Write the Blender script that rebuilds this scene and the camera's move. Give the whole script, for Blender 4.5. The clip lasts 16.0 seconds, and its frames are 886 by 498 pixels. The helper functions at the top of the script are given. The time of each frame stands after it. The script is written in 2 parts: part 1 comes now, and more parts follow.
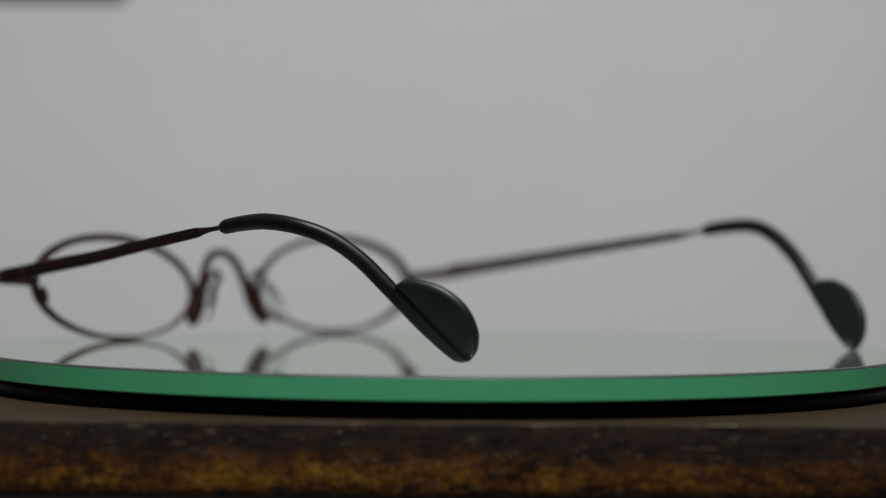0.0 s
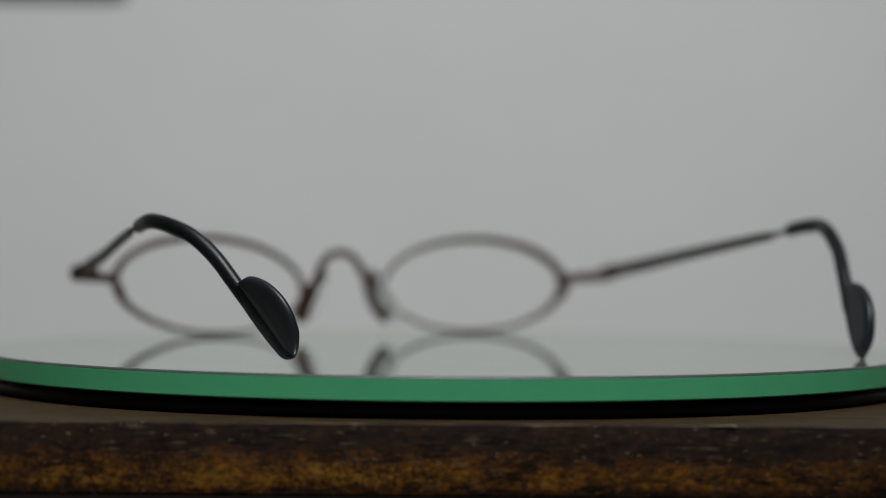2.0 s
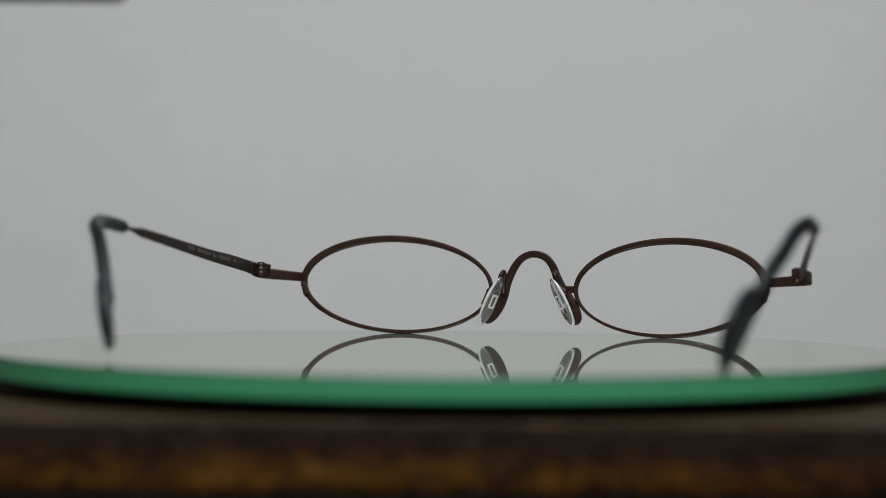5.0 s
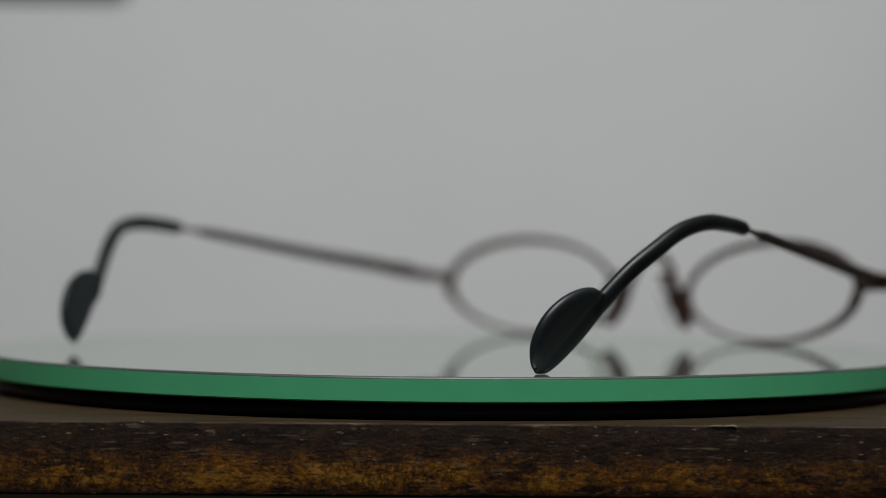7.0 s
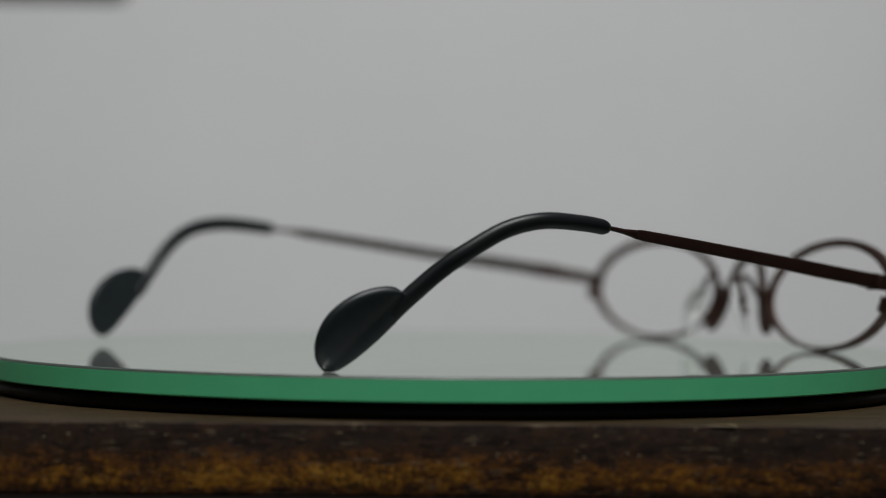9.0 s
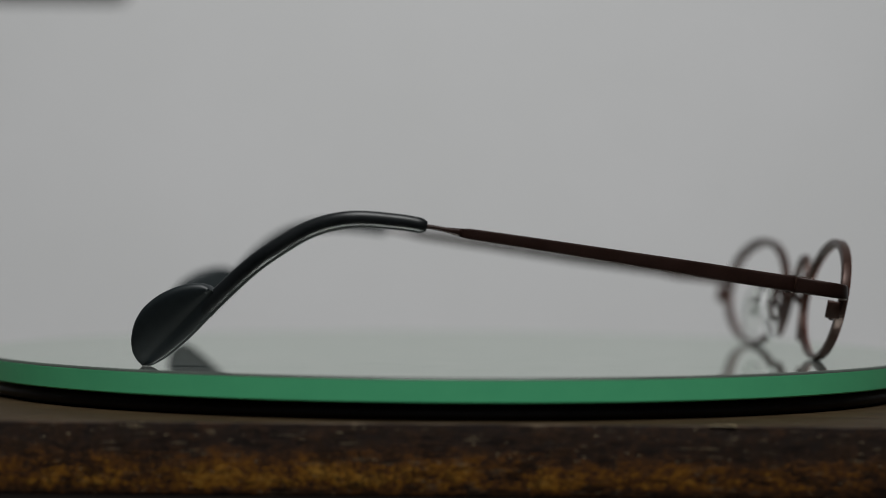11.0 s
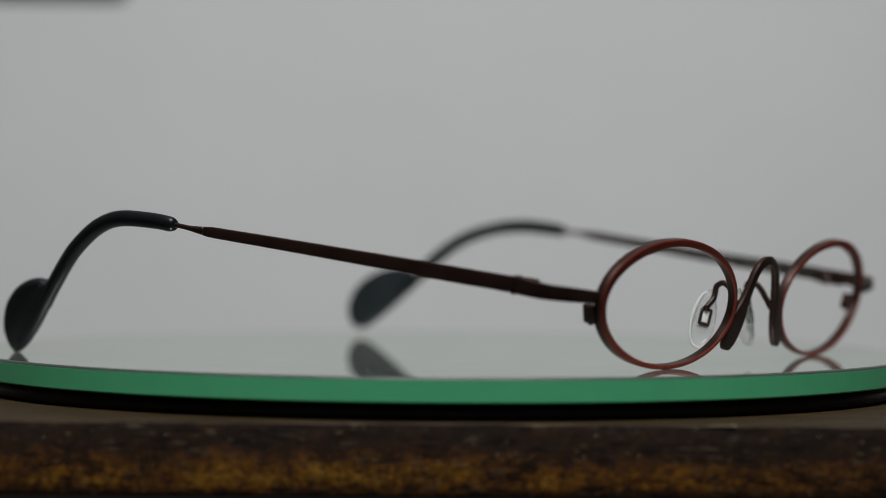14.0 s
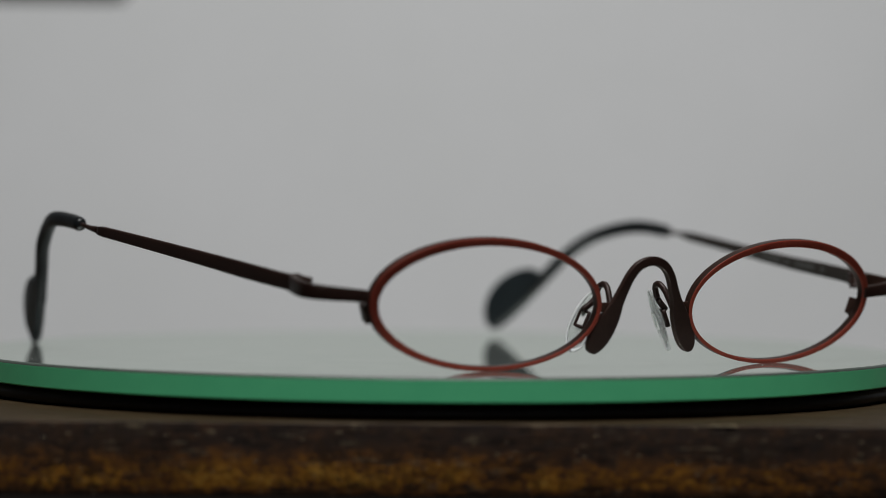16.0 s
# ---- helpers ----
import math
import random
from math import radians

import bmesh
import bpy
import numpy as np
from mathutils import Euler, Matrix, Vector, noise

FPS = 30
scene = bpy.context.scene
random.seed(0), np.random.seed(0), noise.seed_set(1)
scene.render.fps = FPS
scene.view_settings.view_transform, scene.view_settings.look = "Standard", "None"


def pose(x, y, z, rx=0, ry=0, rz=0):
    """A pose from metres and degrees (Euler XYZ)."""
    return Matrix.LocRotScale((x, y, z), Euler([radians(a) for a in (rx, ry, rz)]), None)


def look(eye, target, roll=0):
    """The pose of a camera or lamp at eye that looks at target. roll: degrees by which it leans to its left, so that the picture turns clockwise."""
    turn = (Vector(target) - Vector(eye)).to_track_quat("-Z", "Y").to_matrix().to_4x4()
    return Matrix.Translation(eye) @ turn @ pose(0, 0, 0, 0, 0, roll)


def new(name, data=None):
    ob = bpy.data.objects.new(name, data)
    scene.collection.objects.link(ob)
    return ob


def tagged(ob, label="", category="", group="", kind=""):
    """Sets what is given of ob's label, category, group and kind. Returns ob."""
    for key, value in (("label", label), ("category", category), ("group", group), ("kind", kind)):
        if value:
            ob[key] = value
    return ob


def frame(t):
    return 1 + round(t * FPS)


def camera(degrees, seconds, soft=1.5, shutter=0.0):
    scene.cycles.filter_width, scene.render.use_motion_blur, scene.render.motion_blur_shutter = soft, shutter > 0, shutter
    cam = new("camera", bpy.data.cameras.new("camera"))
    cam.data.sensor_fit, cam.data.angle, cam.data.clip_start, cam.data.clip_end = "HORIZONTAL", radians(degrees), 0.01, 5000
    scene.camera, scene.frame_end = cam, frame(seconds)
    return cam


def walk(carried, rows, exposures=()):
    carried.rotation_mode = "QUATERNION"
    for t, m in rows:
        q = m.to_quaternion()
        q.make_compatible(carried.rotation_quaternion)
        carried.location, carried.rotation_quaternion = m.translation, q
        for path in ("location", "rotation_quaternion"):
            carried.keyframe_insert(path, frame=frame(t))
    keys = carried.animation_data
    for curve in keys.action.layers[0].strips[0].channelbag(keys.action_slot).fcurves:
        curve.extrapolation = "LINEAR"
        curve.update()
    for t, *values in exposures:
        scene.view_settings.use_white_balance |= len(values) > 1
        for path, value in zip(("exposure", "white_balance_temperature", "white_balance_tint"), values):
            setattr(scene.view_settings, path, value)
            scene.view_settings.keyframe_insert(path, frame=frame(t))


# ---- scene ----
# A pair of oval eyeglasses turns on a round mirror turntable before a fixed camera. Lengths of the glasses are in millimetres.
MM = 0.001
EYE = (0.0, -0.4926, 0.0239)
YAW, PITCH, ROLL = radians(0.031), radians(-0.339), 0.424
AIM = (EYE[0] + math.sin(YAW), EYE[1] + math.cos(YAW), EYE[2] + math.tan(PITCH))

cam = camera(21.333, 16.0, soft=0.7)
walk(cam, [(0.0, look(EYE, AIM, ROLL)), (16.0, look(EYE, AIM, ROLL))], exposures=[(0.0, 0.0), (1.9, -0.02), (2.6, 0.04), (4.2, 0.05), (6.3, 0.01), (6.8, -0.05), (7.4, -0.05), (7.8, 0.04), (8.6, 0.04), (9.0, -0.03), (12.5, 0.0), (16.0, 0.02)])

# The lens has a shallow depth of field; the camera's focus wanders between the near temple and the rims.
focus_point = new("focus_point")
focus_point.empty_display_size = 0.005
cam.data.dof.use_dof = True
cam.data.dof.focus_object = focus_point
cam.data.dof.aperture_fstop = 8.9

# ---- light ----
world = bpy.data.worlds.new("room_world")
scene.world = world
world.use_nodes = True
world.node_tree.nodes["Background"].inputs[0].default_value = (0.55, 0.6, 0.65, 1)
world.node_tree.nodes["Background"].inputs[1].default_value = 0.05


def area_lamp(name, m, w, h, power, colour, spread):
    d = bpy.data.lights.new(name, "AREA")
    d.shape, d.size, d.size_y, d.energy, d.color = "RECTANGLE", w, h, power, colour
    d.spread = radians(spread)
    ob = new(name, d)
    ob.matrix_world = m
    return ob


area_lamp("ceiling_lamp", look((0.04, -0.44, 1.5), (0.0, 0.54, 0.0)), 0.6, 0.6, 9.65, (0.966, 0.985, 0.985), 95)


# ---- materials ----
def material(name):
    m = bpy.data.materials.new(name)
    m.use_nodes = True
    nt = m.node_tree
    return m, nt, nt.nodes["Principled BSDF"]


def node(nt, kind, **values):
    n = nt.nodes.new(kind)
    for k, v in values.items():
        n.inputs[k.replace("_", " ")].default_value = v
    return n


def ramp(nt, source, stops):
    n = nt.nodes.new("ShaderNodeValToRGB")
    e = n.color_ramp.elements
    while len(e) < len(stops):
        e.new(0.5)
    for el, (p, c) in zip(e, stops):
        el.position = p
        el.color = (*c, 1) if isinstance(c, tuple) else (c, c, c, 1)
    nt.links.new(source, n.inputs[0])
    return n.outputs[0]


def mix(nt, f, a, b, blend="MIX"):
    n = nt.nodes.new("ShaderNodeMix")
    n.data_type, n.blend_type = "RGBA", blend
    for v, i in ((f, 0), (a, 6), (b, 7)):
        if isinstance(v, (int, float)):
            n.inputs[i].default_value = v
        elif isinstance(v, tuple):
            n.inputs[i].default_value = (*v, 1)
        else:
            nt.links.new(v, n.inputs[i])
    return n.outputs[2]


def coords(nt, scale=(1, 1, 1)):
    tc = nt.nodes.new("ShaderNodeTexCoord")
    mp = nt.nodes.new("ShaderNodeMapping")
    mp.inputs["Scale"].default_value = scale
    nt.links.new(tc.outputs["Object"], mp.inputs[0])
    return mp.outputs[0]


def noise_at(nt, vec, scale, detail=4, rough=0.6):
    n = node(nt, "ShaderNodeTexNoise", Scale=scale, Detail=detail, Roughness=rough)
    nt.links.new(vec, n.inputs["Vector"])
    return n.outputs["Fac"]


def bump(nt, b, height, strength, distance):
    n = node(nt, "ShaderNodeBump", Strength=strength, Distance=distance)
    nt.links.new(height, n.inputs["Height"])
    nt.links.new(n.outputs[0], b.inputs["Normal"])


def worn(name, dark, light, rough=(0.3, 0.5), metal=0.0, scale=900, bump_depth=0.00002, specular=0.5):
    """Coloured surface with grain at two scales."""
    m, nt, b = material(name)
    v = coords(nt)
    fine, broad = noise_at(nt, v, scale), noise_at(nt, v, scale * 0.12, 3)
    f = mix(nt, 0.5, fine, broad)
    nt.links.new(ramp(nt, f, [(0.3, dark), (0.7, light)]), b.inputs["Base Color"])
    nt.links.new(ramp(nt, broad, [(0.3, rough[0]), (0.7, rough[1])]), b.inputs["Roughness"])
    b.inputs["Metallic"].default_value = metal
    b.inputs["Specular IOR Level"].default_value = specular
    bump(nt, b, fine, 0.3, bump_depth)
    return m


BROWN = worn("brown_lacquered_metal", (0.026, 0.0122, 0.0085), (0.051, 0.0248, 0.018), (0.34, 0.5), 0.4, 1500, 0.00002, 0.3)
RED = worn("red_brown_enamel", (0.165, 0.028, 0.018), (0.245, 0.046, 0.029), (0.4, 0.55), 0.0, 1300, 0.00002, 0.1)
DARK = worn("dark_brown_metal", (0.017, 0.0075, 0.0055), (0.032, 0.014, 0.0105), (0.34, 0.48), 0.2, 1500, 0.00002, 0.3)
INNER = worn("grey_brown_brushed_metal", (0.02, 0.0155, 0.013), (0.035, 0.0275, 0.024), (0.45, 0.6), 0.0, 1500, 0.00002, 0.25)
STEEL = worn("grey_solder_metal", (0.25, 0.24, 0.23), (0.36, 0.35, 0.34), (0.3, 0.45), 0.8, 1500)
BLACK = worn("black_green_acetate", (0.0055, 0.0066, 0.0075), (0.0095, 0.0112, 0.0125), (0.32, 0.46), 0.0, 700, 0.00001, 0.3)
BASE = worn("black_plastic", (0.004, 0.004, 0.005), (0.008, 0.008, 0.009), (0.3, 0.5), 0.0, 500, 0.00002, 0.2)
PAPER = worn("pale_grey_wall_paint", (0.722, 0.718, 0.715), (0.773, 0.764, 0.77), (0.75, 0.9), 0.0, 60, 0.0001, 0.2)
WALL = worn("painted_wall", (0.5, 0.49, 0.47), (0.57, 0.56, 0.54), (0.7, 0.9), 0.0, 40, 0.0004, 0.2)
# near-black wood, standing in for the shade below the board
TABLE = worn("shade_dark_table_wood", (0.004, 0.003, 0.0025), (0.007, 0.005, 0.004), (0.7, 0.9), 0.0, 120, 0.0001, 0.05)
ARRIS = worn("ground_glass_arris", (0.045, 0.06, 0.05), (0.08, 0.095, 0.08), (0.35, 0.5), 0.0, 900)
SPLINTER = worn("bare_wood", (0.32, 0.25, 0.14), (0.45, 0.36, 0.22), (0.6, 0.8), 0.0, 2000)
PRINT = worn("grey_print", (0.045, 0.043, 0.04), (0.085, 0.082, 0.077), (0.5, 0.7), 0.0, 2500)
PADDLE = worn("matt_black_acetate", (0.0075, 0.0103, 0.0118), (0.012, 0.0165, 0.0185), (0.36, 0.48), 0.0, 700, 0.00001, 0.36)
DUST = worn("pale_dust", (0.4, 0.4, 0.38), (0.55, 0.55, 0.53), (0.8, 0.9), 0.0, 2000)
# white in place of the silver mount's bright reflection
MOUNT_SHINE = worn("white_mount_shine", (0.72, 0.72, 0.71), (0.85, 0.85, 0.84), (0.2, 0.35), 0.0, 1500)
CLIP = worn("dark_grey_clip", (0.04, 0.038, 0.038), (0.07, 0.066, 0.064), (0.4, 0.6), 0.0, 200)


def mirror_material():
    m, nt, b = material("silvered_glass")
    v = coords(nt)
    # silver with a greenish cast under a thin veil of dust
    gloss = nt.nodes.new("ShaderNodeBsdfGlossy")
    nt.links.new(ramp(nt, noise_at(nt, v, 60, 5), [(0.35, (0.795, 0.85, 0.8)), (0.65, (0.825, 0.87, 0.825))]), gloss.inputs["Color"])
    nt.links.new(ramp(nt, noise_at(nt, v, 25), [(0.4, 0.01), (0.7, 0.03)]), gloss.inputs["Roughness"])
    veil = nt.nodes.new("ShaderNodeBsdfDiffuse")
    veil.inputs["Color"].default_value = (0.5, 0.52, 0.49, 1)
    both = nt.nodes.new("ShaderNodeMixShader")
    nt.links.new(ramp(nt, noise_at(nt, v, 140, 6), [(0.35, 0.05), (0.7, 0.085)]), both.inputs[0])
    nt.links.new(gloss.outputs[0], both.inputs[1])
    nt.links.new(veil.outputs[0], both.inputs[2])
    nt.links.new(both.outputs[0], nt.nodes["Material Output"].inputs["Surface"])
    nt.nodes.remove(b)
    return m


def edge_material():
    m, nt, b = material("green_glass_edge")
    v = coords(nt)
    n = noise_at(nt, v, 180, 5)
    nt.links.new(ramp(nt, n, [(0.3, (0.12, 0.65, 0.31)), (0.7, (0.135, 0.69, 0.33))]), b.inputs["Base Color"])
    b.inputs["Roughness"].default_value = 0.38
    return m


def clear_material():
    m, nt, b = material("clear_silicone")
    b.inputs["Base Color"].default_value = (0.93, 0.94, 0.93, 1)
    # lower transmission in patches whitens the pads, imitating reflected lamp light
    nt.links.new(ramp(nt, noise_at(nt, coords(nt), 150, 1), [(0.4, 0.92), (0.65, 0.84)]), b.inputs["Transmission Weight"])
    b.inputs["IOR"].default_value = 1.43
    b.inputs["Roughness"].default_value = 0.04
    # soft plastic, slightly dented
    bump(nt, b, noise_at(nt, coords(nt), 190, 1, 0.4), 0.6, 0.0016)
    return m


def board_material():
    """Dark stained board with amber patches, pores along the grain and pale chips."""
    m, nt, b = material("stained_board")
    v = coords(nt)
    sep = nt.nodes.new("ShaderNodeSeparateXYZ")
    nt.links.new(v, sep.inputs[0])

    def calc(op, p, q):
        n = nt.nodes.new("ShaderNodeMath")
        n.operation = op
        for k, x in enumerate((p, q)):
            if isinstance(x, (int, float)):
                n.inputs[k].default_value = x
            else:
                nt.links.new(x, n.inputs[k])
        return n.outputs[0]

    # amber is strongest low on the edge, more at one end, ragged by the fibres
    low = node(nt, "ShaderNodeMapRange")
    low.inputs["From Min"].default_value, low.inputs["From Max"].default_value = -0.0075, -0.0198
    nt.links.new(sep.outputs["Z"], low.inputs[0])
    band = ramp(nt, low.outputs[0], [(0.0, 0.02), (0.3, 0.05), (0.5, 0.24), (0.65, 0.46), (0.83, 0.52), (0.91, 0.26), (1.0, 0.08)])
    side = node(nt, "ShaderNodeMapRange")
    side.inputs["From Min"].default_value, side.inputs["From Max"].default_value = -0.075, 0.075
    nt.links.new(sep.outputs["X"], side.inputs[0])
    side = ramp(nt, side.outputs[0], [(0.0, 0.78), (0.12, 1.05), (0.25, 1.25), (0.4, 1.1), (0.5, 0.98), (0.68, 0.95), (0.84, 0.7), (1.0, 0.55)])
    fibre = noise_at(nt, coords(nt, (0.4, 1, 1)), 1500, 8, 0.8)
    clump = noise_at(nt, coords(nt, (0.55, 1, 1)), 330, 5, 0.65)
    patch = noise_at(nt, coords(nt, (0.4, 1, 1)), 75, 4, 0.6)
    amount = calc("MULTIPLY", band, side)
    rough_grain = calc("ADD", calc("MULTIPLY", calc("SUBTRACT", fibre, 0.5), 2.4), calc("MULTIPLY", calc("SUBTRACT", clump, 0.5), 1.7))
    rough_grain = calc("ADD", rough_grain, calc("MULTIPLY", calc("SUBTRACT", noise_at(nt, coords(nt, (0.5, 1, 1)), 2600, 4, 0.7), 0.5), 1.4))
    rough_grain = calc("ADD", rough_grain, calc("MULTIPLY", calc("SUBTRACT", patch, 0.48), 0.35))
    # the grain shows most where the amber is strong
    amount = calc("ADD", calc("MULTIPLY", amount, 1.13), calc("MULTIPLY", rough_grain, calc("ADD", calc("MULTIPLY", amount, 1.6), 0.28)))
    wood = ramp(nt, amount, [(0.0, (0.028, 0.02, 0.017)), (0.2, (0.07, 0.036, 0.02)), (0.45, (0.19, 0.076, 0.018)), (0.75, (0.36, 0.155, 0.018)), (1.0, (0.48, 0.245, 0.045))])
    # torn fibres leave short dark crescents across the grain
    tear = ramp(nt, noise_at(nt, coords(nt, (1.2, 1, 0.8)), 480, 3, 0.55), [(0.44, 0.0), (0.49, 0.75), (0.51, 0.75), (0.56, 0.0)])
    torn = ramp(nt, noise_at(nt, coords(nt, (0.6, 1, 1)), 70, 2), [(0.35, 0.15), (0.55, 1.0)])
    wood = mix(nt, mix(nt, 1.0, tear, torn, "MULTIPLY"), wood, (0.03, 0.019, 0.012))
    scratch = noise_at(nt, coords(nt, (0.22, 1, 1)), 800, 3, 0.6)
    wood = mix(nt, ramp(nt, scratch, [(0.57, 0.0), (0.64, 0.75)]), wood, (0.014, 0.01, 0.009))
    pale = mix(nt, 1.0, ramp(nt, noise_at(nt, coords(nt, (0.07, 1, 1)), 2600, 2, 0.5), [(0.62, 0.0), (0.66, 1.0)]), ramp(nt, noise_at(nt, v, 300, 2), [(0.5, 0.0), (0.6, 0.35)]), "MULTIPLY")
    wood = mix(nt, pale, wood, (0.34, 0.26, 0.16))
    chips = node(nt, "ShaderNodeTexVoronoi", Scale=1100, Randomness=1.0)
    nt.links.new(coords(nt, (0.24, 1, 1.5)), chips.inputs["Vector"])
    few = noise_at(nt, v, 420, 1)
    spot = mix(nt, 1.0, ramp(nt, chips.outputs["Distance"], [(0.09, 1.0), (0.13, 0.0)]), ramp(nt, few, [(0.5, 0.0), (0.55, 0.95)]), "MULTIPLY")
    wood = mix(nt, spot, wood, (0.42, 0.33, 0.2))
    # the top is a dull grey brown, the arris between is rubbed pale in places
    geo = nt.nodes.new("ShaderNodeNewGeometry")
    up = nt.nodes.new("ShaderNodeSeparateXYZ")
    nt.links.new(geo.outputs["True Normal"], up.inputs[0])
    arris = ramp(nt, up.outputs["Z"], [(0.2, 0.0), (0.4, 1.0), (0.85, 1.0), (0.95, 0.0)])
    rubbed = ramp(nt, noise_at(nt, coords(nt, (0.3, 1, 1)), 260, 4), [(0.42, 0.0), (0.66, 0.5)])
    wood = mix(nt, mix(nt, 1.0, arris, rubbed, "MULTIPLY"), wood, (0.22, 0.17, 0.12))
    # top coloured darker than its wood, for the disc's shade on it
    top = ramp(nt, noise_at(nt, coords(nt, (0.25, 1, 1)), 260, 6), [(0.3, (0.02, 0.0125, 0.006)), (0.7, (0.055, 0.036, 0.018))])
    wood = mix(nt, ramp(nt, up.outputs["Z"], [(0.9, 0.0), (0.97, 1.0)]), wood, top)
    pores, blotch = fibre, clump
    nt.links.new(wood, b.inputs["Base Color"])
    b.inputs["Roughness"].default_value = 0.55
    b.inputs["Specular IOR Level"].default_value = 0.08
    bump(nt, b, mix(nt, 0.6, pores, blotch), 0.8, 0.0006)
    return m


def glint_material():
    # whitish silicone whose colour imitates glints on the pad edges
    m, nt, b = material("glint_white_silicone")
    nt.links.new(ramp(nt, noise_at(nt, coords(nt), 500, 2), [(0.4, (0.86, 0.87, 0.87)), (0.6, (0.95, 0.95, 0.95))]), b.inputs["Base Color"])
    b.inputs["Transmission Weight"].default_value = 0.35
    b.inputs["IOR"].default_value = 1.43
    b.inputs["Roughness"].default_value = 0.25
    return m


GLINT = glint_material()
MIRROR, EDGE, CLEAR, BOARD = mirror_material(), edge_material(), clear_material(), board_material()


# ---- building helpers ----
def part(name, bm, mats, parent=None, label="", smooth=True):
    bmesh.ops.recalc_face_normals(bm, faces=bm.faces)
    me = bpy.data.meshes.new(name)
    bm.to_mesh(me)
    bm.free()
    for m in mats if isinstance(mats, (list, tuple)) else [mats]:
        me.materials.append(m)
    for f in me.polygons:
        f.use_smooth = smooth
    ob = new(name, me)
    ob.parent = parent
    if label:
        tagged(ob, label)
    return ob


def box(bm, lo, hi, bevel=0.0, segments=2, m=Matrix()):
    v = bmesh.ops.create_cube(bm, size=1)["verts"]
    for p in v:
        p.co = Vector([lo[i] + (p.co[i] + 0.5) * (hi[i] - lo[i]) for i in range(3)])
    if bevel:
        e = list({e for p in v for e in p.link_edges})
        r = bmesh.ops.bevel(bm, geom=e, offset=bevel, segments=segments, affect="EDGES", profile=0.5)
        v = list({p for f in r["faces"] for p in f.verts} | {p for p in v if p.is_valid})
    for p in v:
        p.co = m @ p.co
    return v


def lathe(bm, outline, steps=256, mats=None):
    """Turns an outline of (radius, z) round the z axis; radius 0 closes it."""
    rings = []
    for r, z in outline:
        if r == 0:
            rings.append([bm.verts.new((0, 0, z))])
        else:
            rings.append([bm.verts.new((r * math.cos(2 * math.pi * k / steps), r * math.sin(2 * math.pi * k / steps), z)) for k in range(steps)])
    for j in range(len(rings) - 1):
        a, b = rings[j], rings[j + 1]
        for k in range(steps):
            q = (k + 1) % steps
            if len(a) == 1:
                f = bm.faces.new((a[0], b[k], b[q]))
            elif len(b) == 1:
                f = bm.faces.new((a[k], a[q], b[0]))
            else:
                f = bm.faces.new((a[k], a[q], b[q], b[k]))
            if mats:
                f.material_index = mats[j]
    return bm


def smooth_path(points, per=8):
    """Catmull-Rom through rows of numbers."""
    p = [np.array(q, float) for q in points]
    p = [2 * p[0] - p[1]] + p + [2 * p[-1] - p[-2]]
    out = []
    for i in range(1, len(p) - 2):
        for k in range(per):
            t = k / per
            a, b, c, d = p[i - 1:i + 3]
            out.append(0.5 * (2 * b + (c - a) * t + (2 * a - 5 * b + 4 * c - d) * t * t + (3 * b - a - 3 * c + d) * t ** 3))
    out.append(p[-2])
    return out


def rounded(n=3, r=0.3):
    """A rounded square of half width 1, as (u, v) pairs."""
    out = []
    for cx, cy, a0 in ((1, 1, 0), (-1, 1, 90), (-1, -1, 180), (1, -1, 270)):
        for k in range(n + 1):
            a = radians(a0 + 90 * k / n)
            out.append((cx * (1 - r) + r * math.cos(a), cy * (1 - r) + r * math.sin(a)))
    return out


def circle(n=14):
    return [(math.cos(2 * math.pi * k / n), math.sin(2 * math.pi * k / n)) for k in range(n)]


def sweep(bm, rows, profile, side, closed=False, red=None):
    """Sweeps a profile along rows (x, y, z, half width, half thickness) in millimetres. side(i, tangent): the direction of the width."""
    pts = [Vector(r[:3]) for r in rows]
    n = len(pts)
    rings = []
    for i, r in enumerate(rows):
        a = pts[(i - 1) % n] if closed or i else pts[0]
        b = pts[(i + 1) % n] if closed or i < n - 1 else pts[-1]
        t = (b - a).normalized()
        u = Vector(side(i, t))
        u = (u - t * u.dot(t)).normalized()
        w = t.cross(u)
        rings.append([bm.verts.new((pts[i] + u * (r[3] * p) + w * (r[4] * q)) * MM) for p, q in profile])
    m = len(profile)
    for i in range(n if closed else n - 1):
        a, b = rings[i], rings[(i + 1) % n]
        for k in range(m):
            q = (k + 1) % m
            f = bm.faces.new((a[k], a[q], b[q], b[k]))
            if red and red((profile[k][0] + profile[q][0]) / 2, (profile[k][1] + profile[q][1]) / 2):
                f.material_index = 1
    if not closed:
        bm.faces.new(rings[0])
        bm.faces.new(rings[-1])
    return bm


def outside_dark(bm, test):
    """Second material on the faces that the test picks by their normal."""
    bmesh.ops.recalc_face_normals(bm, faces=bm.faces)
    for f in bm.faces:
        f.normal_update()
        if test(f.normal):
            f.material_index = 1
    return bm


def interp(x, pairs):
    return float(np.interp(x, [a for a, _ in pairs], [b for _, b in pairs]))


# ---- the room ----
def room():
    bm = bmesh.new()
    box(bm, (-1.6, -2.2, -0.86), (1.6, 1.0, -0.8))
    tagged(part("floor", bm, TABLE, smooth=False), "dark wooden room floor", "floor", kind="structure")
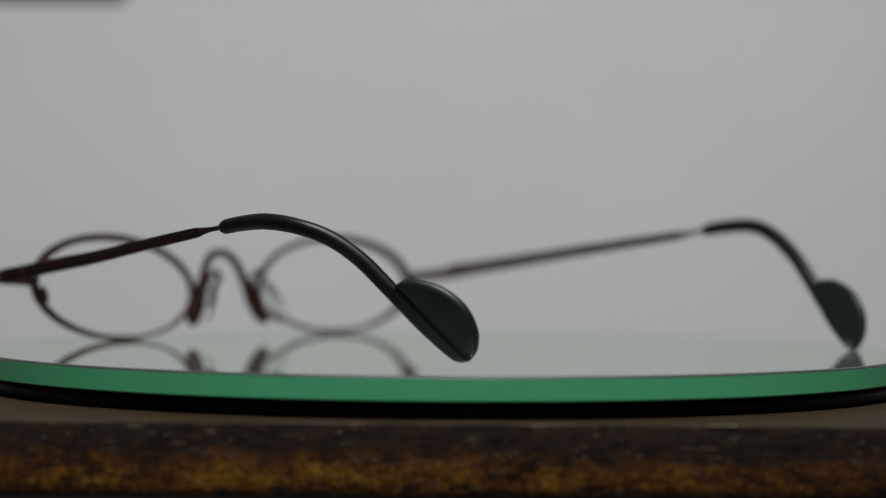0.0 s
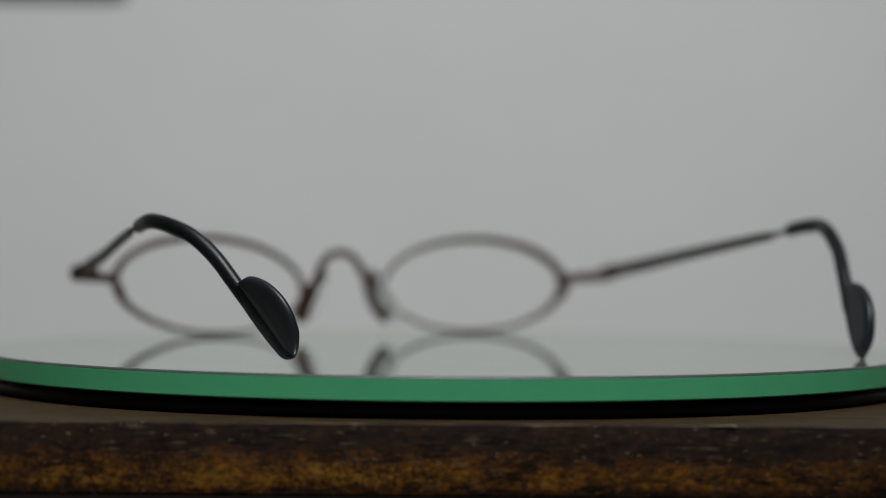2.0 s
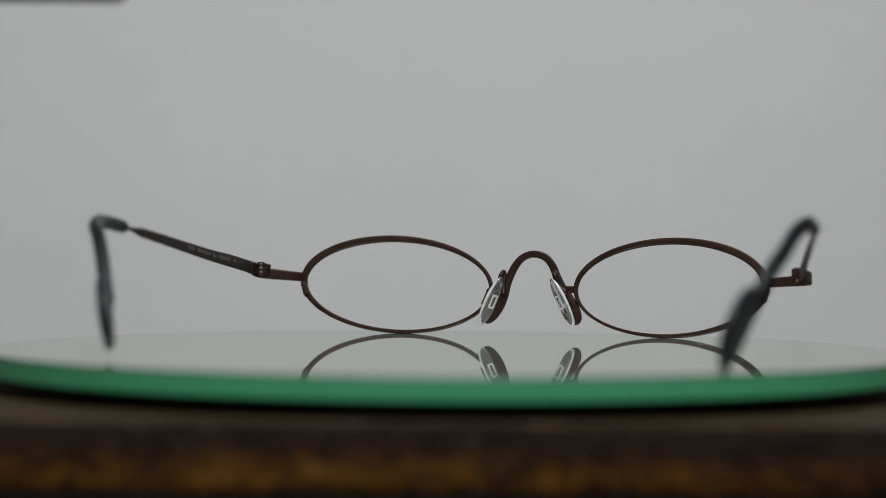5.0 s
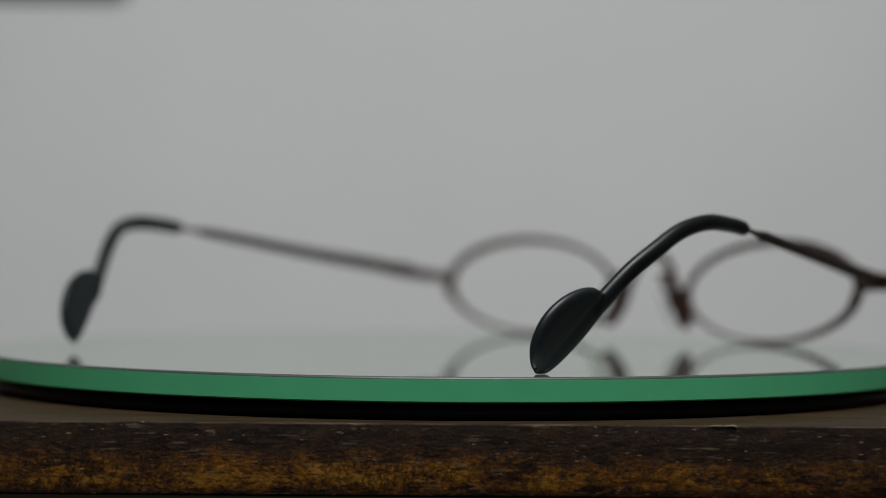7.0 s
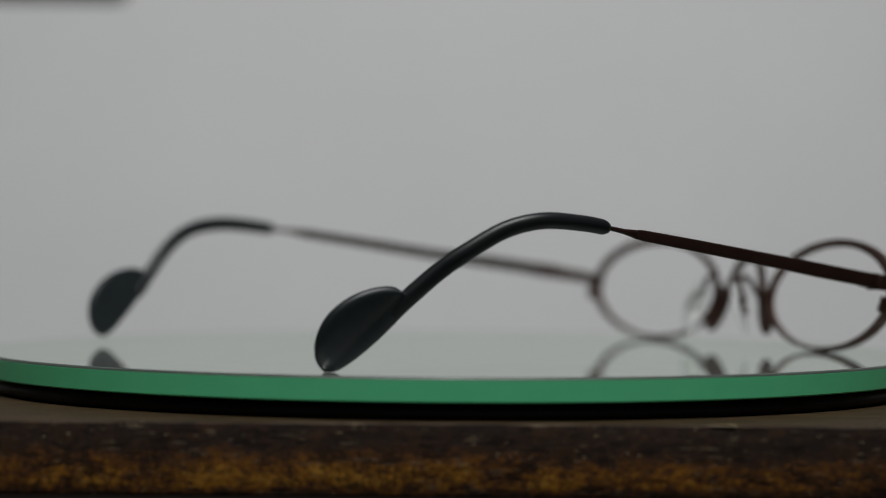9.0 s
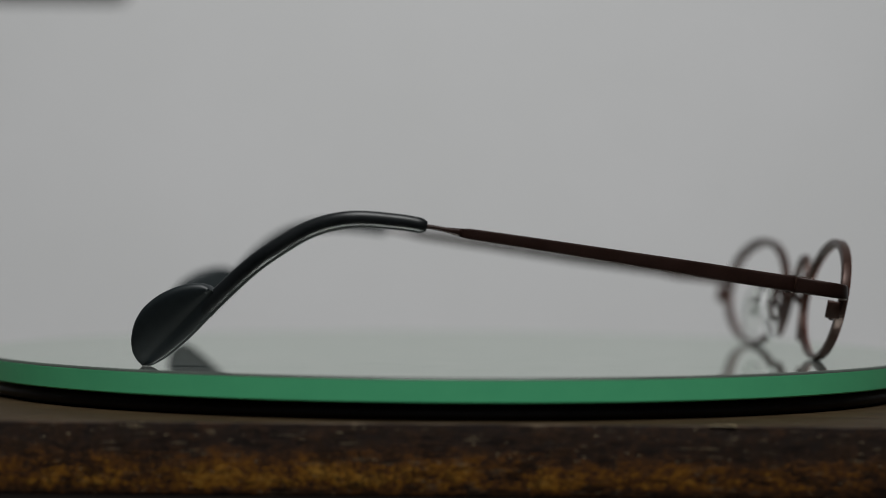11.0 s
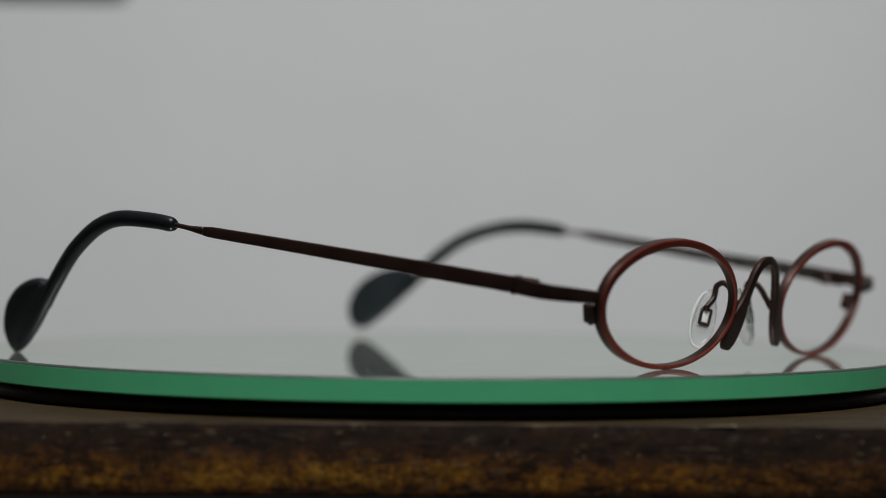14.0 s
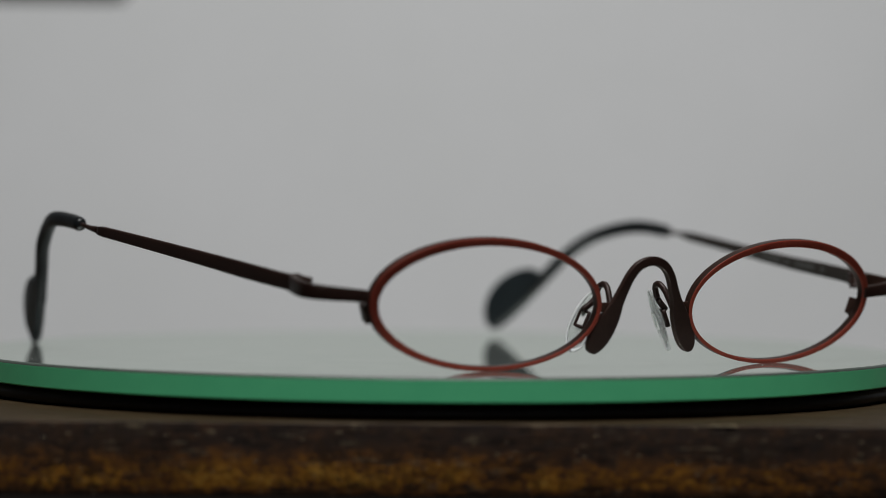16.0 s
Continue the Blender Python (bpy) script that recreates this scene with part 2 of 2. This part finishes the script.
    for name, lo, hi, mat, label in (
            ("wall_north", (-1.7, 1.0, -0.86), (1.7, 1.1, 1.8), PAPER, "plain pale grey wall behind the turntable"),
            ("wall_south", (-1.7, -2.3, -0.86), (1.7, -2.2, 1.8), WALL, "plain light painted wall"),
            ("wall_east", (1.6, -2.2, -0.86), (1.7, 1.0, 1.8), WALL, "plain light painted wall"),
            ("wall_west", (-1.7, -2.2, -0.86), (-1.6, 1.0, 1.8), WALL, "plain light painted wall")):
        bm = bmesh.new()
        box(bm, lo, hi)
        tagged(part(name, bm, mat, smooth=False), label, "wall", kind="structure")
    bm = bmesh.new()
    box(bm, (-1.7, -2.3, 1.8), (1.7, 1.1, 1.86))
    tagged(part("ceiling", bm, WALL, smooth=False), "plain light painted ceiling", "ceiling", kind="structure")


def table():
    t = new("table")
    t.location = (0, 0, -0.0198)
    bm = bmesh.new()
    box(bm, (-0.5, -0.3, -0.03), (0.5, 0.2, 0), 0.003)
    part("tabletop", bm, TABLE, t)
    for x in (-0.44, 0.44):
        for y in (-0.24, 0.14):
            bm = bmesh.new()
            box(bm, (x - 0.025, y - 0.025, -0.7802), (x + 0.025, y + 0.025, -0.03), 0.003)
            part("leg", bm, TABLE, t)
    tagged(t, "wooden table, near black for the shade under the display board", "table")


def board():
    bm = bmesh.new()
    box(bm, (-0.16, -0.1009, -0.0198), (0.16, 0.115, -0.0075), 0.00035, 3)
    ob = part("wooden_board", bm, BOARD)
    bm = bmesh.new()
    rows = [(44.6, -100.9, -7.6, 0.03, 0.03), (46.0, -101.0, -7.52, 0.07, 0.08), (47.4, -101.0, -7.55, 0.05, 0.07), (48.4, -101.0, -7.5, 0.1, 0.1), (49.0, -101.0, -7.58, 0.16, 0.1), (49.4, -101.05, -7.75, 0.05, 0.04)]
    sweep(bm, smooth_path(rows, 4), rounded(1, 0.4), lambda i, t: (0, 0, 1))
    part("splinter", bm, SPLINTER, ob, "pale raised splinter on the board edge")
    tagged(ob, "dark stained wooden board with worn, chipped amber edge", "board")


def turntable():
    t = new("turntable")
    bm = bmesh.new()
    R, h = 0.0964, 0.0044
    lathe(bm, [(0, 0), (R - 0.0006, 0), (R - 0.0002, -0.00012), (R, -0.0005), (R, -0.00055), (R, -h + 0.00025), (R, -h + 0.0002), (R - 0.0002, -h), (0, -h)], 256, [0, 2, 2, 1, 1, 1, 1, 0])
    disc = part("mirror_disc", bm, [MIRROR, EDGE, ARRIS], t, "round mirror glass with a polished green edge")
    disc.location = (0.0015, 0.0009, 0)
    for f in disc.data.polygons:
        f.use_smooth = abs(f.normal.z) < 0.5
    bm = bmesh.new()
    r = 0.0958
    lathe(bm, [(0, -0.0045), (r - 0.0014, -0.0045), (r - 0.0012, -0.0049), (r - 0.0002, -0.0052), (r, -0.0058), (r, -0.0066), (r - 0.0006, -0.0073), (r - 0.002, -0.0075), (0, -0.0075)])
    b = part("base", bm, BASE, t, "black plastic turntable base with a rounded rim")
    b.location = (0.0015, 0.0009, 0)
    rng = random.Random(7)
    bm = bmesh.new()
    for k in range(40):
        r, a = 0.093 * math.sqrt(rng.random()), rng.uniform(0, 2 * math.pi)
        w = rng.uniform(0.00004, 0.00012)
        box(bm, (-w, -w * rng.uniform(0.3, 1), 0.0), (w, w * rng.uniform(0.3, 1), w * 0.5), 0, 1, pose(r * math.cos(a) + 0.0015, r * math.sin(a) + 0.0009, 0.00001, 0, 0, rng.uniform(0, 180)))
    tagged(part("dust_flecks", bm, DUST, t), kind="stuff")
    tagged(t, "round mirror turntable with green glass edge on black base", "turntable")
    return t


# ---- the eyeglasses ----
def face(x, z):
    """Depth of the front's middle surface: it leans forward and wraps back to the sides."""
    return 13.05 + 0.18 * z - (0.00092 if x > 0 else 0.00126) * x * x


def rim(g, s):
    rows, n = [], 120
    cx, cz, phi = (-33.7 if s < 0 else 33.2), 11.86, radians(3.0 if s < 0 else 2.0)
    for k in range(n):
        a = 2 * math.pi * k / n
        # a = 0 at the outer end, 90 degrees at the top
        w = 1.16 + 0.3 * math.cos(a) + 0.31 * math.sin(a)
        if s > 0:
            w += 0.4 * max(0.0, math.cos(a)) ** 2
        ex, ez = ((23.62 if s < 0 else 23.42) - w / 2) * math.cos(a), (11.74 - w / 2) * math.sin(a)
        x = cx + s * (ex * math.cos(phi) - ez * math.sin(phi))
        z = cz + ex * math.sin(phi) + ez * math.cos(phi)
        rows.append((x, face(x, z), z, w / 2, 0.85))
    centre = Vector((cx, face(cx, cz), cz))

    def outward(i, t):
        return Vector(rows[i][:3]) - centre

    # the front and the inner faces carry the red enamel
    sign = -1 if s > 0 else 1
    bm = sweep(bmesh.new(), rows, rounded(3, 0.3), outward, True, lambda u, v: v * sign < -0.88 or (u < 0 and v * sign < -0.6))
    ob = part("rim", bm, [BROWN, RED], g, "oval rim, red-brown enamel front, brown metal back")
    # lock block behind the outer end, closed by a small screw
    x, z = s * 55.95, 10.3
    at = pose(x * MM, (face(x, z) - 0.4) * MM, z * MM, -10, s * 16, -s * 10)
    bm = bmesh.new()
    box(bm, (-0.00055, -0.0024, -0.0016), (0.00055, 0.0002, 0.0017), 0.0002, 2, at)
    part("rim_lock", bm, BROWN, ob)
    bm = bmesh.new()
    bmesh.ops.create_cone(bm, cap_ends=True, segments=16, radius1=0.0005, radius2=0.00042, depth=0.0004, matrix=at @ pose(0, -0.0012, -0.0017))
    part("lock_screw", bm, DARK, ob)
    return ob


def bridge(g):
    half = [(0, 19.05, 0.85), (2.2, 18.3, 0.84), (3.95, 16.5, 0.86), (5.1, 14.2, 0.92), (6.1, 12.0, 1.15), (7.1, 9.8, 1.75), (8.3, 7.5, 2.1), (9.5, 5.4, 2.05), (10.3, 4.0, 1.6), (10.75, 3.2, 0.95), (10.9, 2.95, 0.3)]
    pts = [(-x - 0.9, z, w) for x, z, w in reversed(half[1:])] + [(x + 0.1 if x else -0.4, z, w) for x, z, w in half]
    pts = smooth_path(pts, 6)
    rows = [(x, face(x, z) + 0.1 + 0.035 * z, z + max(0, z - 8) * 0.04, max(w, 0.2), 0.62) for x, z, w in pts]
    bm = sweep(bmesh.new(), rows, rounded(3, 0.35), lambda i, t: t.cross(Vector((0, 1, 0.0))))
    outside_dark(bm, lambda n: n.y > 0.4)
    ob = part("bridge", bm, [BROWN, DARK], g, "arched brown metal bridge with flared feet")
    for s in (-1, 1):
        x0, x1 = (6.2, 9.9) if s > 0 else (-10.9, -7.2)
        bm = bmesh.new()
        y = face(8, 11)
        box(bm, (x0 * MM, (y - 0.5) * MM, 10.3 * MM), (x1 * MM, (y + 0.45) * MM, 12.0 * MM), 0.0002)
        part("bridge_lug", bm, BROWN, ob)
    return ob


def nose_pad(g, s):
    off = -0.35
    c = Vector((s * 8.6 + off, 8.1, 8.4))
    n = (Vector((-0.7, -0.6, -0.34)) if s > 0 else Vector((0.83, -0.34, -0.35))).normalized()
    long = Vector((s * 0.46, 0.0, -0.88))
    long = (long - n * long.dot(n)).normalized()
    wide = n.cross(long)
    m = Matrix((wide, long, n)).transposed().to_4x4()
    bm = bmesh.new()
    bmesh.ops.create_uvsphere(bm, u_segments=32, v_segments=16, radius=1)
    for v in bm.verts:
        x, y, z = v.co
        k = 1 + 0.12 * y
        v.co = (c + (m @ Vector((2.3 * x * k, 6.1 * y, 0.5 * math.copysign(abs(z) ** 0.45, z) + 0.3 * (1 - y * y) * (1 - x * x))))) * MM
    pad = part("nose_pad", bm, CLEAR, g, "clear soft plastic nose pad")
    # white arc along outer side and foot, modelled in place of lamp glint
    rows = []
    first, last = (-75, 140) if s > 0 else (40, 240)
    for k in range(29):
        f = k / 28
        a = radians(first + (last - first) * f)
        x, y = math.cos(a), math.sin(a)
        q = c + m.to_3x3() @ Vector((2.2 * x * (1 + 0.12 * y), 6.0 * y, 0.0))
        swell = math.sin(math.pi * f) ** 0.6 * (0.8 + 0.25 * math.sin(9 * f))
        rows.append((*q, 0.05 + 0.42 * swell, 0.05 + 0.4 * swell))
    part("pad_edge_glint", sweep(bmesh.new(), rows, circle(8), lambda i, t: t.cross(n)), GLINT, pad, "whitish edge of the pad, imitating a glint")
    # metal mount in the pad
    bm = bmesh.new()
    back = c - n * 1.15
    loop = [(0.85, 1.5), (-0.85, 1.5), (-0.85, -1.5), (0.85, -1.5)]
    rows = []
    for k in range(4):
        a, b = loop[k], loop[(k + 1) % 4]
        for j in range(4):
            f = j / 4
            q = back + wide * (a[0] * (1 - f) + b[0] * f) + long * (a[1] * (1 - f) + b[1] * f)
            rows.append((*q, 0.3, 0.4))
    sweep(bm, rows, rounded(2, 0.4), lambda i, t: t.cross(n), True)
    part("pad_mount", bm, DARK, pad)
    # white copy of the mount's frame, coloured as the silver's shine
    rows = [(*(Vector(q[:3]) + n * 1.75), 0.26, 0.2) for q in rows]
    part("pad_frame", sweep(bmesh.new(), rows, rounded(2, 0.4), lambda i, t: t.cross(n), True), MOUNT_SHINE, pad, "white frame in the pad, imitating the silver mount's shine")
    bm = bmesh.new()
    box(bm, (-0.00075, -0.0013, -0.0003), (0.00075, 0.0013, 0.0003), 0.0002, 2, Matrix.Translation(back * MM) @ m)
    # insert coloured white on its far side for reflected light, steel towards the nose
    outside_dark(bm, lambda q: q.dot(n) > 0.5)
    part("pad_insert", bm, [MOUNT_SHINE, STEEL], pad)
    # wire arm, looping up from the bridge's foot
    p = [(s * 7.1 + off, 14.6, 10.2), (s * 6.8 + off, 13.6, 12.2), (s * 6.4 + off, 12.4, 14.3), (s * 6.2 + off, 11.0, 15.2), (s * 6.5 + off, 9.7, 14.5), (s * 7.3 + off, 9.5, 12.3), (back.x - s * -0.1, back.y + 0.1, back.z + 1.6)]
    rows = [(*q, 0.58, 0.58) for q in smooth_path(p, 6)]
    bm = sweep(bmesh.new(), rows, circle(10), lambda i, t: (0.3, 0.2, 1) if abs(t.z) < 0.8 else (1, 0.2, 0))
    part("pad_arm", bm, DARK, pad)
    return pad


def end_piece(g, s):
    p = [(56.0, 12.0, 13.3, 1.1, 0.55), (59.5, 11.8, 13.6, 1.15, 0.55), (63.0, 11.1, 13.9, 1.25, 0.55), (65.2, 9.9, 14.15, 1.32, 0.55), (66.3, 7.8, 14.45, 1.36, 0.55), (66.1, 4.7, 14.9, 1.42, 0.52), (65.35, 1.6, 15.4, 1.45, 0.5)]
    if s < 0:
        p[3:] = [(65.8, 10.4, 14.2, 1.32, 0.55), (67.05, 8.2, 14.55, 1.36, 0.55), (66.9, 4.9, 15.0, 1.42, 0.52), (66.3, 1.6, 15.5, 1.45, 0.5)]
    rows = [(s * q[0], *q[1:]) for q in smooth_path(p, 6)]
    bm = sweep(bmesh.new(), rows, rounded(2, 0.35), lambda i, t: (0, 0, 1))
    outside_dark(bm, lambda n: n.y + n.x * s > 0.3)
    ob = part("end_piece", bm, [BROWN, DARK], g)
    # hinge: three knuckles and a screw head on the inner side
    for k, (z, h) in enumerate(((14.32, 0.97), (15.32, 0.97), (16.32, 0.97))):
        bm = bmesh.new()
        bmesh.ops.create_cone(bm, cap_ends=True, segments=20, radius1=0.0013, radius2=0.0013, depth=h * MM, matrix=pose(s * 64.2 * MM, 1.0 * MM, z * MM))
        part("hinge_knuckle", bm, DARK if k != 1 else BROWN, ob)
    bm = bmesh.new()
    bmesh.ops.create_cone(bm, cap_ends=True, segments=16, radius1=0.0009, radius2=0.0007, depth=0.0003, matrix=pose(s * 64.2 * MM, 1.0 * MM, 16.95 * MM))
    part("hinge_screw", bm, DARK, ob)
    bm = bmesh.new()
    box(bm, (-0.0008, -0.0012, -0.0014), (0.0008, 0.0012, 0.0014), 0.0004, 2, pose((64.7 if s > 0 else -65.7) * MM, -1.4 * MM, 15.7 * MM, -8, 0, s * 8))
    part("hinge_block", bm, DARK, ob)
    bm = bmesh.new()
    box(bm, (-0.0006, -0.0014, -0.0015), (0.0006, 0.0014, 0.0015), 0.0003, 2, pose(s * 63.9 * MM, 3.4 * MM, 15.2 * MM, -8, 0, s * 18))
    part("hinge_plate", bm, BROWN, ob)
    bm = bmesh.new()
    box(bm, (-0.0006, -0.00014, -0.00158), (0.0006, 0.00014, 0.00158), 0.00005, 1, pose((65.0 if s > 0 else -66.0) * MM, 1.35 * MM, 15.4 * MM, -8, 0, s * 8))
    part("hinge_seam", bm, BROWN, ob)
    return ob


RIGHT = dict(s=1, print=[(-13.5, -17.5), (-19.0, -26.5)], bar=[(65.05, 1.3, 15.45), (67.0, -12.0, 17.35), (69.0, -25.7, 19.4), (71.9, -45.0, 22.2), (74.1, -60.0, 24.3)],
             wire=[(74.1, -60.0, 24.3), (74.5, -62.6, 24.75), (74.7, -65.0, 25.2), (74.8, -67.5, 25.6)],
             sleeve=[(74.8, -66.2, 25.35), (74.8, -71.4, 26.15), (74.8, -79.5, 26.55), (73.4, -86.2, 24.95), (71.9, -92.6, 21.3), (70.0, -97.6, 17.6), (67.9, -103.3, 12.3), (67.1, -105.3, 10.2)],
             top=(-103.9, 14.0), low=(-116.6, 0.85), fold=0.2, sheet=[(-1, 63.1), (13.7, 68.05), (17, 69.2)])
LEFT = dict(s=-1, print=[(-10.4, -12.0), (-14.0, -21.0), (-22.0, -24.4), (-25.4, -32.8), (-34.0, -38.2)], bar=[(-66.15, 1.3, 15.58), (-66.85, -12.0, 17.33), (-67.7, -25.7, 19.0), (-69.2, -45.0, 21.8), (-70.3, -62.0, 24.2)],
            wire=[(-70.3, -62.0, 24.2), (-70.5, -64.6, 24.55), (-70.6, -67.5, 24.9), (-70.6, -70.0, 25.2)],
            sleeve=[(-70.6, -68.7, 25.0), (-70.9, -74.5, 25.75), (-70.8, -81.5, 26.15), (-69.1, -88.0, 25.3), (-66.1, -93.5, 23.2), (-63.2, -98.5, 19.45), (-60.3, -103.5, 14.0), (-59.0, -105.5, 11.6)],
            top=(-105.0, 15.1), low=(-117.0, 2.4), fold=0.42, sheet=[(0, -52.6), (14.7, -59.8), (18, -61.4)])


def temple(g, d):
    s = d["s"]
    bar = smooth_path(d["bar"], 24)
    n = len(bar)
    rows = []
    for i, q in enumerate(bar):
        f = i / (n - 1)
        rows.append((*q, interp(f, [(0, 1.42), (0.3, 1.4), (0.7, 1.12), (0.975, 0.98), (1, 0.8)]), interp(f, [(0, 0.48), (1, 0.42)])))
    bm = sweep(bmesh.new(), rows, rounded(2, 0.35), lambda i, t: (0, 0, 1))
    outside_dark(bm, lambda q: q.x * s < -0.6)
    ob = part("temple", bm, [DARK, INNER], g, "slim flat dark brown metal temple arm")
    for a0, a1 in d["print"]:
        q0 = [np.array(q) for q in bar if a1 - 0.01 <= q[1] <= a0 + 0.01]
        rows = [(q[0] - s * 0.5, q[1], q[2] + 0.1, 0.42, 0.03) for q in q0]
        bm = sweep(bmesh.new(), rows, rounded(1, 0.2), lambda i, t: (0, 0, 1))
        part("print_bar", bm, PRINT, ob, "faint grey printed bar inside the temple")
    rows = []
    w = smooth_path(d["wire"], 5)
    for i, q in enumerate(w):
        f = i / (len(w) - 1)
        rows.append((*q, interp(f, [(0, 0.8), (0.15, 0.68), (0.35, 0.5), (0.5, 0.46), (1, 0.44)]), interp(f, [(0, 0.44), (1, 0.42)])))
    bm = sweep(bmesh.new(), rows, circle(12), lambda i, t: (0, 0, 1))
    part("temple_wire", bm, DARK, ob)
    # black sleeve
    p = smooth_path(d["sleeve"], 8)
    rows = []
    for i, q in enumerate(p):
        f = i / (len(p) - 1)
        r = interp(f, [(0, 0.95), (0.015, 1.25), (0.035, 1.42), (0.3, 1.52), (0.6, 1.62), (0.85, 1.65), (1, 1.65)])
        if s < 0:
            r *= 1 - 0.09 * min(1, max(0, (f - 0.3) / 0.3))
        rows.append((*q, r, interp(f, [(0, 0.95), (0.015, 1.2), (0.035, 1.32), (0.6, 1.4), (1, 1.35)])))
    # the sleeve runs out inside the spoon
    end, way = Vector(p[-1]), (Vector(p[-1]) - Vector(p[-3])).normalized()
    rows += [(*(end + way * q), r, r) for q, r in ((1.0, 1.3), (2.2, 1.0), (3.4, 0.6), (4.2, 0.25))]
    bm = sweep(bmesh.new(), rows, circle(16), lambda i, t: (0, -0.3, 1))
    tip = part("temple_tip", bm, BLACK, ob, "curved black plastic temple sleeve")
    # spoon-shaped end, folded along a crease
    (y0, z0), (y1, z1) = d["top"], d["low"]
    length = math.hypot(y1 - y0, z1 - z0)
    dy, dz = (y1 - y0) / length, (z1 - z0) / length
    ny, nz = dz, -dy
    lobe = [(0, 0.2), (0.02, 1.5), (0.06, 2.7), (0.15, 4.2), (0.27, 5.6), (0.39, 6.5), (0.52, 7.0), (0.65, 7.0), (0.78, 6.3), (0.9, 4.9), (0.97, 3.5), (1.01, 2.3), (1.03, 0.9)]
    rod = [(0, 2.8), (0.25, 3.15), (0.5, 3.15), (0.75, 2.75), (0.9, 2.1), (0.98, 1.5), (1.03, 0.5)]
    if s < 0:
        # this end is blunter
        rod[3:] = [(0.75, 2.85), (0.9, 2.45), (0.98, 1.75), (1.03, 0.5)]
    lobe, rod = smooth_path(lobe, 6), smooth_path(rod, 6)
    bm = bmesh.new()
    rings = []
    steps = 44
    for i in range(steps + 1):
        u = 1.03 * (1 - math.cos(math.pi * i / steps)) / 2
        a, b = interp(u, lobe) * 0.92, interp(u, rod)
        thin = min(1.0, (1.03 - u) / 0.12) ** 0.5 * 0.9 + 0.1
        section, outline = [], []
        # the outer side is creased between the rod and the lobe, the inner one is smooth
        ea, eb = min(0.8, 0.3 * a), min(0.8, 0.3 * b)
        wide, deep = (0.5, 0.35) if s < 0 else (0.9, 0.92)
        for side in (1, -1):
            g0 = deep if side == s else 1.16
            half = [(a, 0.2), (a - ea * 0.35, 0.72), (a - ea, 1.02), (a * 0.62, 1.1), (a * 0.36, 1.13), (wide, 1.12), (wide * 0.25, g0), (-wide * 0.25, g0), (-wide, 1.15), (-b * 0.45, 1.26), (-b + eb, 1.16), (-b + eb * 0.35, 0.85), (-b, 0.25)]
            half = [(min(q, a) if q > 0 else max(q, -b), h * thin * side) for q, h in half]
            outline += half if side > 0 else half[::-1]
        for q, h in outline:
            y = y0 + dy * length * u + ny * q
            z = z0 + dz * length * u + nz * q
            x = interp(z, d["sheet"]) - s * d["fold"] * q
            sl = interp(z + 0.5, d["sheet"]) - interp(z - 0.5, d["sheet"])
            k = 1 / math.hypot(1, sl)
            section.append(bm.verts.new(((x + h * k) * MM, y * MM, max(z - h * k * sl, 0.05) * MM)))
        rings.append(section)
    m = len(rings[0])
    for i in range(steps):
        for k in range(m):
            q = (k + 1) % m
            bm.faces.new((rings[i][k], rings[i][q], rings[i + 1][q], rings[i + 1][k]))
    bm.faces.new(rings[0])
    bm.faces.new(rings[-1])
    part("tip_paddle", bm, PADDLE, ob, "flat oval black plastic temple end with a crease")
    return ob


def eyeglasses():
    g = new("eyeglasses")
    for s in (-1, 1):
        rim(g, s)
        end_piece(g, s)
        nose_pad(g, s)
    bridge(g)
    temple(g, LEFT)
    temple(g, RIGHT)
    tagged(g, "oval eyeglasses with red-brown metal rims and black temple tips", "eyeglasses")
    return g


def assumed_shelf():
    """Only a dark end hangs into the view; the shelf behind it is made up."""
    sh = new("assumed_shelf")
    # the added length out of view also shades the upper left
    bm = bmesh.new()
    box(bm, (-1.6, 0.215, 0.1008), (-0.1055, 0.3, 0.117), 0.004, 4)
    part("shelf_board", bm, CLIP, sh)
    for x in (-1.3, -0.9):
        bm = bmesh.new()
        box(bm, (x - 0.01, 0.22, 0.116), (x + 0.01, 0.225, 0.2), 0.002, 2)
        part("bracket", bm, CLIP, sh)
    tagged(sh, "dark grey end of an unknown thing, built as a shelf", "shelf")


room()
table()
board()
TURNTABLE = turntable()
GLASSES = eyeglasses()
assumed_shelf()


# ---- what moves ----
def turn(t):
    """Angle of the turntable in degrees: a steady clockwise turn of about 12 degrees a second."""
    return -(12.0554 * (t - 4.1) + math.degrees(0.02 * -0.467 * math.sin(0.3 * (t - 4.1))))


def motions():
    steps = [0.5 * k for k in range(33)]
    walk(TURNTABLE, [(t, pose(0, 0, 0, 0, 0, turn(t))) for t in steps])
    walk(GLASSES, [(t, pose(0, 0, 0, 0, 0, turn(t)) @ pose(0.00758, 0.05875, 0, 0, 0, -4.084)) for t in steps])
    # distance of the focus from the lens
    pulls = [(0.0, 0.435), (1.6, 0.425), (2.1, 0.42), (2.4, 0.47), (2.6, 0.52), (2.9, 0.55), (3.2, 0.56), (4.2, 0.562), (6.3, 0.55), (6.42, 0.54), (6.5, 0.512), (6.65, 0.42), (6.9, 0.402), (7.55, 0.404), (7.75, 0.5), (8.2, 0.49), (8.6, 0.485), (8.9, 0.43), (9.2, 0.425), (11.3, 0.425), (12.5, 0.42), (14.0, 0.432), (16.0, 0.438)]
    walk(focus_point, [(t, pose(EYE[0], EYE[1] + d, EYE[2])) for t, d in pulls])


motions()
